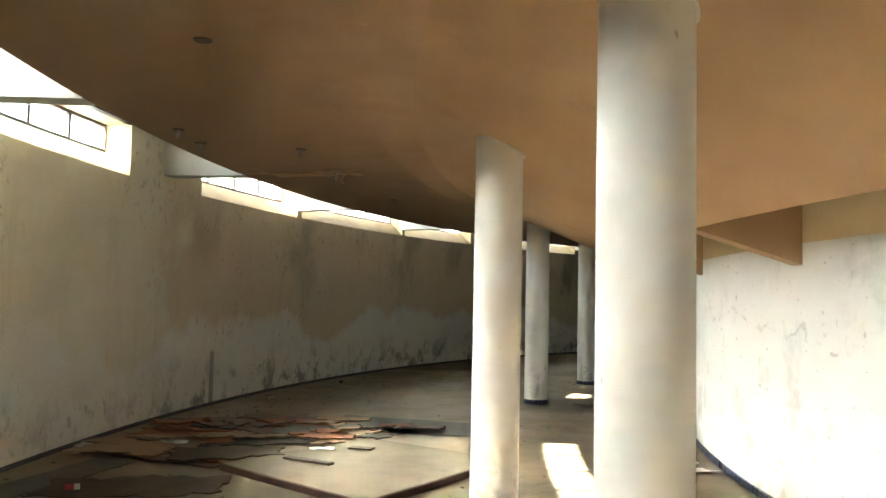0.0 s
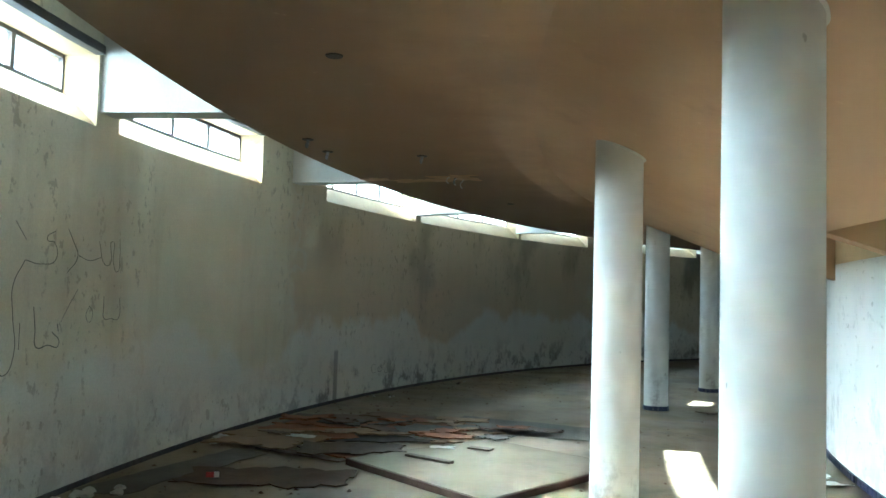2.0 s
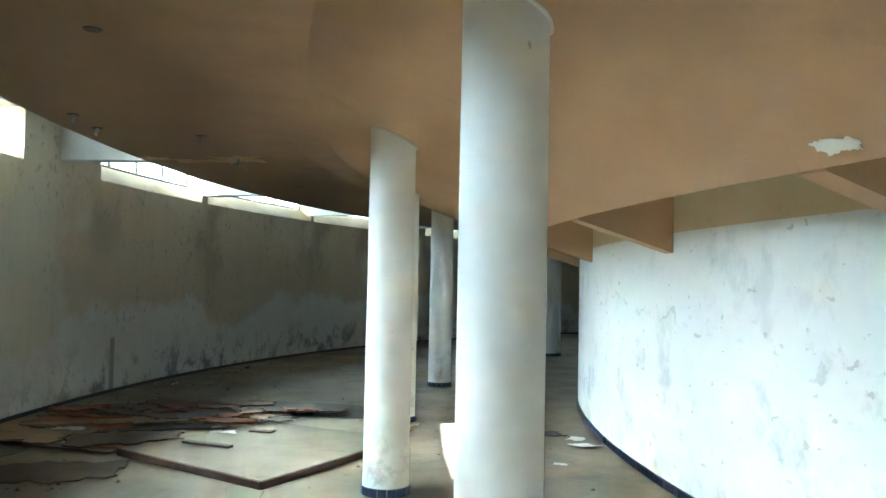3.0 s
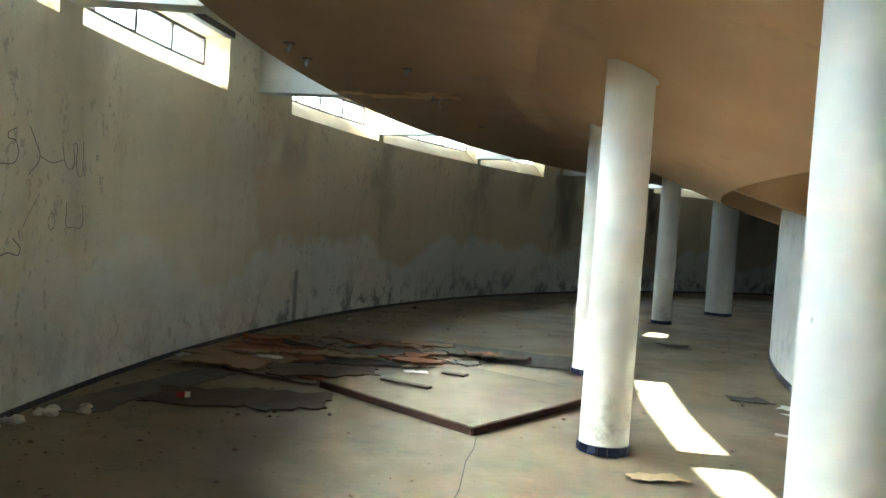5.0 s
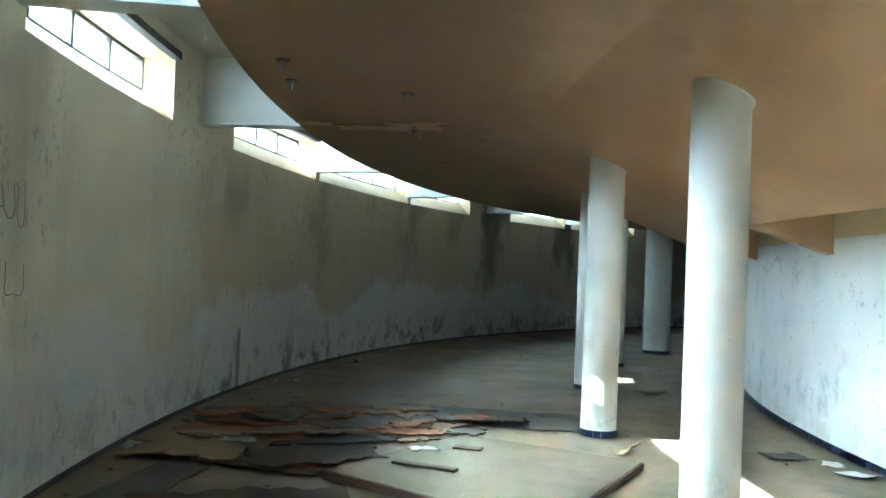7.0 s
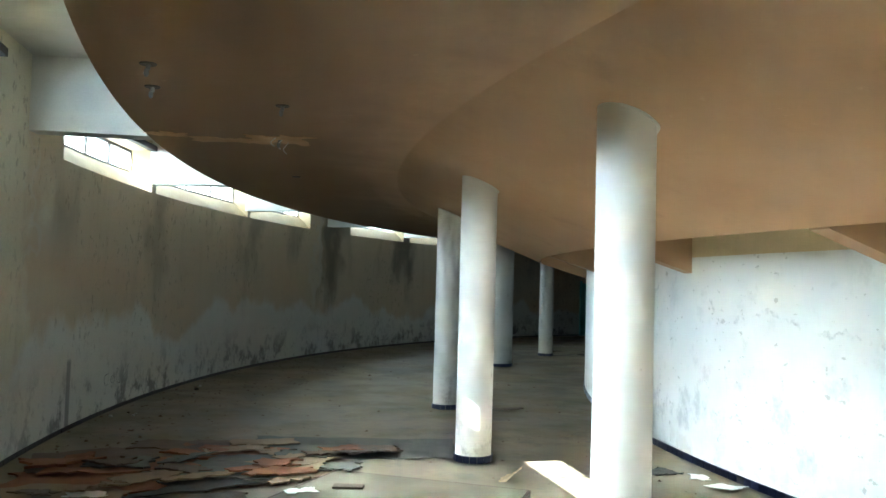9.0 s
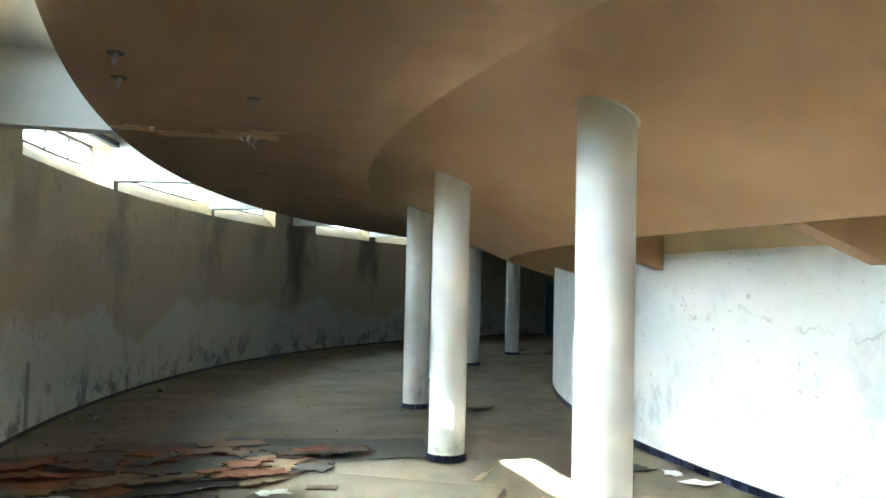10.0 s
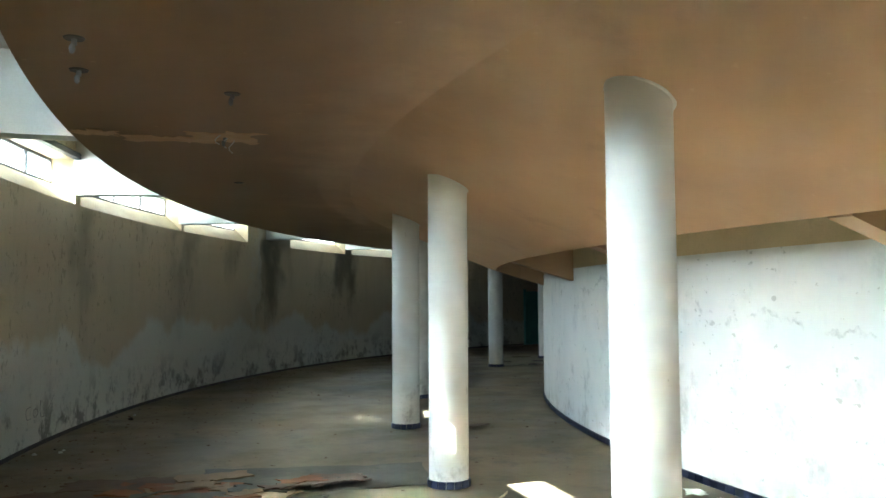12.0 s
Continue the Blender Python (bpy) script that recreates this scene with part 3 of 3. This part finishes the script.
sheet("rotten_board", -3.26, 10.43, 0.012, 0.6, 0.29, 8, M_TAN, "tan torn board at the back of the heap", "board", G, 0.008, 0.07, 0.02, 0.01, 3.3)
sheet("rotten_board", -4.52, 9.00, 0.012, 1.00, 0.90, 12, M_RUST, "rust brown rotten board lying under the heap", "board", G, 0.012, 0.13, 0.03, 0.01, 20.3)
sheet("felt_sheet", -3.57, 9.40, 0.024, 0.95, 0.80, -10, M_GREY, "dark grey felt sheet lying in the heap", "sheet", G, 0.012, 0.13, 0.03, 0.01, 24.0)
sheet("rotten_board", -2.96, 9.12, 0.036, 0.55, 0.45, 25, M_TAN, "tan rotten board at the edge of the heap", "board", G, 0.012, 0.13, 0.03, 0.01, 27.7)
sheet("rotten_board", -4.73, 8.22, 0.048, 0.80, 0.60, -6, M_TAN, "tan rotten board lying by the wall", "board", G, 0.012, 0.13, 0.03, 0.01, 31.4)
sheet("carpet_remnant", -3.75, 8.15, 0.060, 0.90, 0.50, 18, M_MUD, "muddy brown carpet remnant beside the white panel", "carpet", G, 0.012, 0.13, 0.03, 0.01, 35.1)

HEAP = random.Random(21)
for k in range(20):
    u, v = HEAP.random(), HEAP.random()
    x, y = -4.98 + 2.5 * u + 0.29 * v, 8.45 + 0.73 * u + 1.31 * v
    kind = HEAP.choice([M_RUST, M_RUST, M_TAN, M_BROWN, M_TAN, M_GREY])
    sheet("board_scrap", x, y, 0.03 + 0.02 * HEAP.random() if v < 0.7 else 0.008, HEAP.uniform(0.2, 0.6), HEAP.uniform(0.12, 0.34), HEAP.uniform(-70, 70), kind, "splintered scrap of rotten board on the heap", "scrap", "scraps on the heap", HEAP.uniform(0.004, 0.014), 0.08, 0.014, HEAP.choice([0, 0.01, 0.02]), HEAP.uniform(0, 50))

# the large pale panel with a dark wooden edge
A, B, C, D = Vector((-2.22, 6.68, 0)), Vector((-3.62, 7.66, 0)), Vector((-2.68, 9.07, 0)), Vector((-1.34, 8.32, 0))
panel = thing("panel", (A + C) / 2, "large dusty white panel with dark wooden edge lying flat", "panel")
mid = (A + C) / 2
bm = bmesh.new()
quad = [A - mid, D - mid, C - mid, B - mid]
lo = [bm.verts.new(p * 0.985 + Vector((0, 0, 0.006))) for p in quad]
hi = [bm.verts.new(p * 0.985 + Vector((0, 0, 0.056))) for p in quad]
bm.faces.new(hi)
bm.faces.new(lo[::-1])
for i in range(4):
    bm.faces.new((lo[i], lo[(i + 1) % 4], hi[(i + 1) % 4], hi[i]))
part("board", bm, M_PANEL, panel)
for i in range(4):
    p, q = quad[i], quad[(i + 1) % 4]
    length = (q - p).length
    child("edge_strip", box_mesh("edge_strip", length - 0.004, 0.022, 0.053, M_EDGE, 0.003), panel, Matrix.Translation((p + q) / 2) @ Matrix.Rotation(math.atan2((q - p).y, (q - p).x), 4, "Z"), "dark wooden edge strip")


def loose_box(name, x, y, z, sx, sy, sz, rot, mat, label, category, group="", tilt=0.0):
    ob = new(name, box_mesh(name, sx, sy, sz, mat, min(sx, sy, sz) * 0.18))
    ob.matrix_world = pose(x, y, z, tilt, 0, rot)
    return tagged(ob, label, category, group)


loose_box("wood_offcut", -2.95, 7.86, 0.057, 0.48, 0.07, 0.02, -22, M_MUD, "weathered wooden lath on the white panel", "offcut")
loose_box("wood_offcut", -2.64, 8.51, 0.057, 0.22, 0.11, 0.012, -12, M_MUD, "small dirty wooden offcut on the white panel", "offcut")
sheet("paper_scrap", -2.99, 8.42, 0.057, 0.22, 0.12, 20, M_PAPER, "crumpled dirty paper on the white panel", "paper", "", 0.002, 0.04, 0.012, 0, 2.2)
sheet("paper_scrap", -4.41, 8.5, 0.045, 0.26, 0.14, 5, M_PAPER, "creased white paper on a tan board", "paper", "", 0.002, 0.03, 0.012, 0, 4.1)
sheet("paper_scrap", 0.3, 8.41, 0.001, 0.22, 0.26, 25, M_PAPER, "creased white paper on the floor", "paper", "", 0.002, 0.02, 0.015, 0.03, 5.5)
sheet("paper_scrap", 0.28, 8.8, 0.001, 0.14, 0.19, -20, M_PAPER, "torn white paper on the floor", "paper", "", 0.002, 0.03, 0.01, 0, 6.4)
sheet("paper_scrap", -0.02, 7.67, 0.001, 0.11, 0.07, -20, M_PAPER, "small scrap of paper on the floor", "paper", "", 0.002, 0.02, 0.008, 0, 7.4)
sheet("cardboard", -1.07, 6.17, 0.001, 0.33, 0.21, 15, M_CARD, "torn tan cardboard piece on the floor", "cardboard", "", 0.004, 0.04, 0.01, 0.02, 1.4)
sheet("cardboard", -1.33, 8.83, 0.001, 0.24, 0.12, 60, M_CARD, "curled cardboard piece beside the panel", "cardboard", "", 0.004, 0.03, 0.02, 0.08, 8.4)
sheet("rag", 0.0, 8.99, 0.001, 0.33, 0.21, 10, M_BLACK, "dark flattened rag on the floor", "rag", "", 0.006, 0.09, 0.012, 0, 3.6)
sheet("rag", -0.34, 12.26, 0.001, 0.38, 0.19, 40, M_BROWN, "dark crumpled rag on the floor", "rag", "", 0.01, 0.09, 0.05, 0, 4.6)

pack = thing("cigarette_pack", (-4.39, 6.81, 0.012), "small crushed red and white packet on the carpet", "packet", rz=0.5)
child("box", box_mesh("pack_box", 0.085, 0.055, 0.024, M_RED, 0.004), pack, pose(0, 0, 0.0, 60))
child("flap", box_mesh("pack_flap", 0.04, 0.057, 0.026, M_PAPER, 0.004), pack, pose(0.035, 0, 0.0, 60), "white end of the packet")


def chunk(x, y, s, seed, mat, label, name="plaster_chunk", z=0.0):
    bm = bmesh.new()
    bmesh.ops.create_icosphere(bm, subdivisions=2, radius=s)
    for v in bm.verts:
        n1 = noise.noise(v.co / s * 1.1 + Vector((seed, 0, 0)))
        v.co *= 1 + 0.55 * n1
        v.co.z = max(v.co.z * 0.65, -s * 0.3)
    ob = part(name, bm, mat)
    ob.location = (x, y, z + s * 0.29)
    ob.rotation_euler.z = seed
    return tagged(ob, label, "rubble", "rubble by the wall")


for cx, cy, n, spread in ((-4.89, 5.96, 9, 0.16), (-5.13, 8.16, 7, 0.12), (-5.04, 5.64, 4, 0.12)):
    for k in range(n):
        chunk(cx + RNG.gauss(0, spread * 0.5), cy + RNG.gauss(0, spread), RNG.uniform(0.018, 0.055), RNG.uniform(0, 60), M_CHUNK, "pale lump of fallen plaster by the wall")
for k in range(6):
    th = RNG.uniform(4, 20)
    p = at(R_OUT - RNG.uniform(0.12, 0.5), th)
    chunk(p.x, p.y, RNG.uniform(0.015, 0.035), RNG.uniform(0, 60), RNG.choice([M_CHUNK, M_BLACK, M_PAPER]), "small lump of rubble at the foot of the wall")

cu = bpy.data.curves.new("joint", "CURVE")
cu.dimensions, cu.bevel_depth = "3D", 0.003
sp = cu.splines.new("POLY")
sp.points.add(11)
for k in range(12):
    sp.points[k].co = (-2.19 + 0.012 * k + 0.012 * math.sin(k * 2.1), 6.65 - 0.28 * k, 0.0, 1)
cu.materials.append(M_BLACK)
tagged(new("floor_crack", cu), "fine dark crack in the concrete floor", "crack", kind="structure")

# crumbs of grit over the whole floor
verts, faces = [], []
for k in range(1500):
    if k % 3:
        p = at(R_OUT - abs(RNG.gauss(0, 0.9)) - 0.05, RNG.uniform(-22, 45))
    else:
        p = at(RNG.uniform(R_IN + 0.1, R_OUT - 0.1), RNG.uniform(-22, 45))
    s = RNG.choice([0.006, 0.008, 0.012, 0.02]) * RNG.uniform(0.7, 1.3)
    i = len(verts)
    a = RNG.uniform(0, 6.28)
    for q in range(4):
        rr = s * RNG.uniform(0.6, 1.3)
        verts.append((p.x + rr * math.cos(a + q * 1.57), p.y + rr * math.sin(a + q * 1.57), 0.0))
    verts.append((p.x + RNG.uniform(-0.3, 0.3) * s, p.y, s * RNG.uniform(0.3, 0.8)))
    faces += [(i + q, i + (q + 1) % 4, i + 4) for q in range(4)]
me = bpy.data.meshes.new("grit")
me.from_pydata(verts, [], faces)
me.materials.append(M_BROWN)
tagged(new("floor_grit", me), "scattered dark grit and crumbs on the floor", "grit", kind="stuff")


# ---- ceiling fittings and damage ----
def downlight(r, th, bulb=True):
    z = soffit(r, th)
    d = thing("downlight", at(r, th, z), "broken recessed ceiling light with loose bulb" if bulb else "empty recessed ceiling light hole", "ceiling light", "broken ceiling lights")
    # solid black disc in place of the hole's dark inside
    bm = bmesh.new()
    bmesh.ops.create_cone(bm, cap_ends=True, segments=24, radius1=0.045, radius2=0.052, depth=0.010, matrix=Matrix.Translation((0, 0, -0.002)))
    part("ring", bm, M_DARK, d, "black disc for the dark inside of the hole")
    if bulb:
        bm = bmesh.new()
        tube(bm, 0.013, -0.035, -0.006, 12)
        part("socket", bm, M_WIRE, d)
        bm = bmesh.new()
        bmesh.ops.create_uvsphere(bm, u_segments=16, v_segments=10, radius=0.017, matrix=Matrix.Translation((-0.008, 0.0, -0.052)) @ Matrix.Diagonal((0.9, 0.9, 1.5, 1)))
        part("bulb", bm, M_BULB, d, "clear glass bulb", True)
    return d


downlight(19.2, -11.51, False)
downlight(20.02, -4.69)
downlight(20.04, -3.07)
downlight(19.22, -2.29)
downlight(19.23, 1.69)
downlight(19.26, 8.89, False)


def ceiling_patch(name, r, th, w, d, mat, label, seed, rot=0.0):
    """A torn patch, or a spot of painted light, hanging a little proud of the ceiling, bent to its slope."""
    bm = sheet_bm(w, d, 0.004, seed, min(w, d) * 0.5, 0.0, 0, 12)
    c, s = math.cos(rot), math.sin(rot)
    for v in bm.verts:
        rr, aa = r + v.co.x * c - v.co.y * s, th + math.degrees((v.co.x * s + v.co.y * c) / r)
        v.co = at(rr, aa, soffit(rr, aa) - 0.009 + v.co.z)
    return tagged(part(name, bm, mat), label, "damage")


ceiling_patch("plaster_tear", 19.65, 2.15, 0.66, 0.20, M_BARE, "torn strip of bare orange plaster on the ceiling", 3.7)
ceiling_patch("plaster_tear", 19.23, 1.69, 0.40, 0.34, M_BARE, "torn hole of bare orange plaster round a light", 5.1)
ceiling_patch("plaster_tear", 20.14, 1.77, 0.28, 0.16, M_BARE, "torn flake of bare plaster at the ceiling edge", 6.2)
# white patch painted for sunlight thrown back onto the ceiling
ceiling_patch("sun_patch", 16.33, -17.9, 0.07, 0.18, M_SUN_PATCH, "white patch standing for reflected sun on the ceiling", 2.8)
for r, th in ((19.28, 1.39), (19.18, 1.99), (19.23, 1.69)):
    cu = bpy.data.curves.new("wire", "CURVE")
    cu.dimensions, cu.bevel_depth = "3D", 0.004
    sp = cu.splines.new("POLY")
    sp.points.add(5)
    p = at(r, th, soffit(r, th))
    L = 0.08 + 0.05 * RNG.random()
    for k in range(6):
        sp.points[k].co = (p.x + 0.02 * math.sin(k * 1.3 + r), p.y + 0.015 * math.cos(k * 1.7), p.z + 0.01 - L * k / 5, 1)
    cu.materials.append(M_PAPER)
    tagged(new("hanging_wire", cu), "short pale wire hanging from the ceiling hole", "wire", "hanging wires")


# ---- charcoal scrawl on the outer wall ----
def stroke(points, width=0.0045):
    cu = bpy.data.curves.new("scrawl", "CURVE")
    cu.dimensions, cu.bevel_depth, cu.bevel_resolution = "3D", width * 0.7, 1
    sp = cu.splines.new("BEZIER")
    sp.bezier_points.add(len(points) - 1)
    for b, (th, z) in zip(sp.bezier_points, points):
        b.co = at(R_OUT - 0.0005, th, z)
        b.handle_left_type = b.handle_right_type = "AUTO"
    cu.materials.append(M_PENCIL)
    return tagged(new("scrawl", cu), "dark charcoal scrawl on the plaster wall", "graffiti", "charcoal scrawls")


stroke([(-12.42, 1.63), (-12.04, 1.60), (-11.76, 1.46), (-11.58, 1.62), (-11.27, 1.64), (-10.89, 1.58), (-10.69, 1.45), (-10.80, 1.24), (-11.25, 0.92), (-11.69, 0.66)], 0.0035)
stroke([(-11.34, 1.29), (-11.48, 1.12), (-11.85, 0.83)], 0.003)
stroke([(-9.90, 1.84), (-9.58, 1.73)], 0.0035)
stroke([(-9.58, 1.60), (-9.11, 1.58), (-8.65, 1.63), (-8.73, 1.73), (-8.96, 1.75), (-8.73, 1.81)])
stroke([(-9.58, 1.60), (-9.88, 1.43), (-9.84, 1.25), (-9.75, 1.00), (-9.98, 0.88), (-10.21, 0.93), (-10.29, 1.08)])
stroke([(-9.63, 1.20), (-9.62, 1.03)], 0.004)
stroke([(-8.32, 1.84), (-8.10, 1.74), (-7.96, 1.66), (-8.29, 1.53)])
stroke([(-7.94, 1.66), (-7.54, 1.63), (-7.15, 1.66)])
stroke([(-7.23, 1.78), (-6.99, 1.61), (-6.79, 1.62), (-6.75, 1.79), (-6.67, 1.62), (-6.51, 1.56), (-6.44, 1.68), (-6.47, 1.82)])
stroke([(-9.26, 1.30), (-9.18, 1.15), (-9.14, 1.04), (-8.78, 1.04), (-8.43, 1.04), (-8.67, 1.13)], 0.0055)
stroke([(-8.51, 1.18), (-8.47, 1.13)], 0.006)
stroke([(-7.89, 1.42), (-8.24, 1.27), (-8.40, 1.19)], 0.003)
stroke([(-7.46, 1.30), (-7.34, 1.25), (-7.45, 1.18), (-7.57, 1.23), (-7.46, 1.30)], 0.0035)
stroke([(-6.96, 1.37), (-6.95, 1.28), (-6.94, 1.21), (-6.66, 1.20), (-6.38, 1.20), (-6.36, 1.36)])

stroke([(9.05, 0.43), (8.75, 0.40), (8.8, 0.32), (9.1, 0.31)], 0.004)
stroke([(9.4, 0.40), (9.25, 0.36), (9.4, 0.31), (9.6, 0.35), (9.4, 0.40)], 0.004)
stroke([(9.75, 0.47), (9.85, 0.3), (10.15, 0.29)], 0.004)
stroke([(10.35, 0.34), (10.8, 0.49)], 0.0035)


# ---- skirting tiles ----
def skirting(name, radius, th0, th1, width, side, label, mat=M_NAVY, tall=0.06):
    base = thing(name, at(radius, (th0 + th1) / 2), label, "skirting", kind="structure")
    inv = base.matrix_world.inverted()
    bm = bmesh.new()
    sweep(bm, [(radius, 0.0, 0), (radius + side * 0.006, 0.0, 0), (radius + side * 0.006, tall + 0.002, 0), (radius, tall + 0.002, 0)], TH0, TH1)
    bm.transform(inv)
    part("grout_bed", bm, M_FOOT_SHADOW, base, "grey grout bed")
    me = box_mesh(name + "_tile", 0.012, width - 0.004, tall, mat, 0.002)
    n = int(radians(th1 - th0) * radius / width)
    for i in range(n):
        if RNG.random() < 0.02:
            continue
        th = th0 + (i + 0.5) * math.degrees(width / radius)
        child("tile", me, base, inv @ Matrix.Translation(at(radius + side * (0.006 + RNG.uniform(0, 0.002)), th, 0.001)) @ Matrix.Rotation(radians(-th), 4, "Z"))


skirting("baseboard_inner", R_IN, -14, 24, 0.10, 1, "navy blue tiled skirting along the white wall")
# dirty charcoal tiles; the shadow along the wall's foot is in their colour
skirting("baseboard_outer", R_OUT, -16, 42, 0.10, -1, "dirty dark tiled skirting, wall-foot shadow in its colour", M_FOOT_SHADOW, 0.04)

# ---- far end of the hall ----
# framed teal panel added for greenish light that falls on the far wall
far = thing("far_light_panel", at(R_OUT - 0.03, TEAL[0], 0), "teal panel standing for greenish light on the far wall", "door", kind="structure", rz=radians(-TEAL[0]))
child("light_slab", box_mesh("light_slab", 0.05, 0.95, 1.75, M_TEAL, 0.004), far, Matrix.Identity(4))
child("light_slab_frame", box_mesh("light_slab_frame", 0.07, 0.07, 1.82, M_TEAL, 0.004), far, pose(0.012, -0.51, 0))
child("light_slab_frame", box_mesh("light_slab_frame", 0.07, 0.07, 1.82, M_TEAL, 0.004), far, pose(0.012, 0.51, 0))
child("handle", box_mesh("handle", 0.05, 0.12, 0.025, M_STEEL, 0.004), far, pose(0.05, 0.36, 0.95), "added dark handle on the light panel")
for k in range(16):
    p = at(RNG.uniform(15.2, 18.2), RNG.uniform(41, 56))
    sheet("floor_scrap", p.x, p.y, 0.001, RNG.uniform(0.15, 0.5), RNG.uniform(0.1, 0.25), RNG.uniform(0, 180), RNG.choice([M_BLACK, M_BROWN, M_GREY]), "dark scrap of sheet on the far floor", "scrap", "scraps on the far floor", 0.006, 0.06, 0.03, 0, RNG.uniform(0, 60))
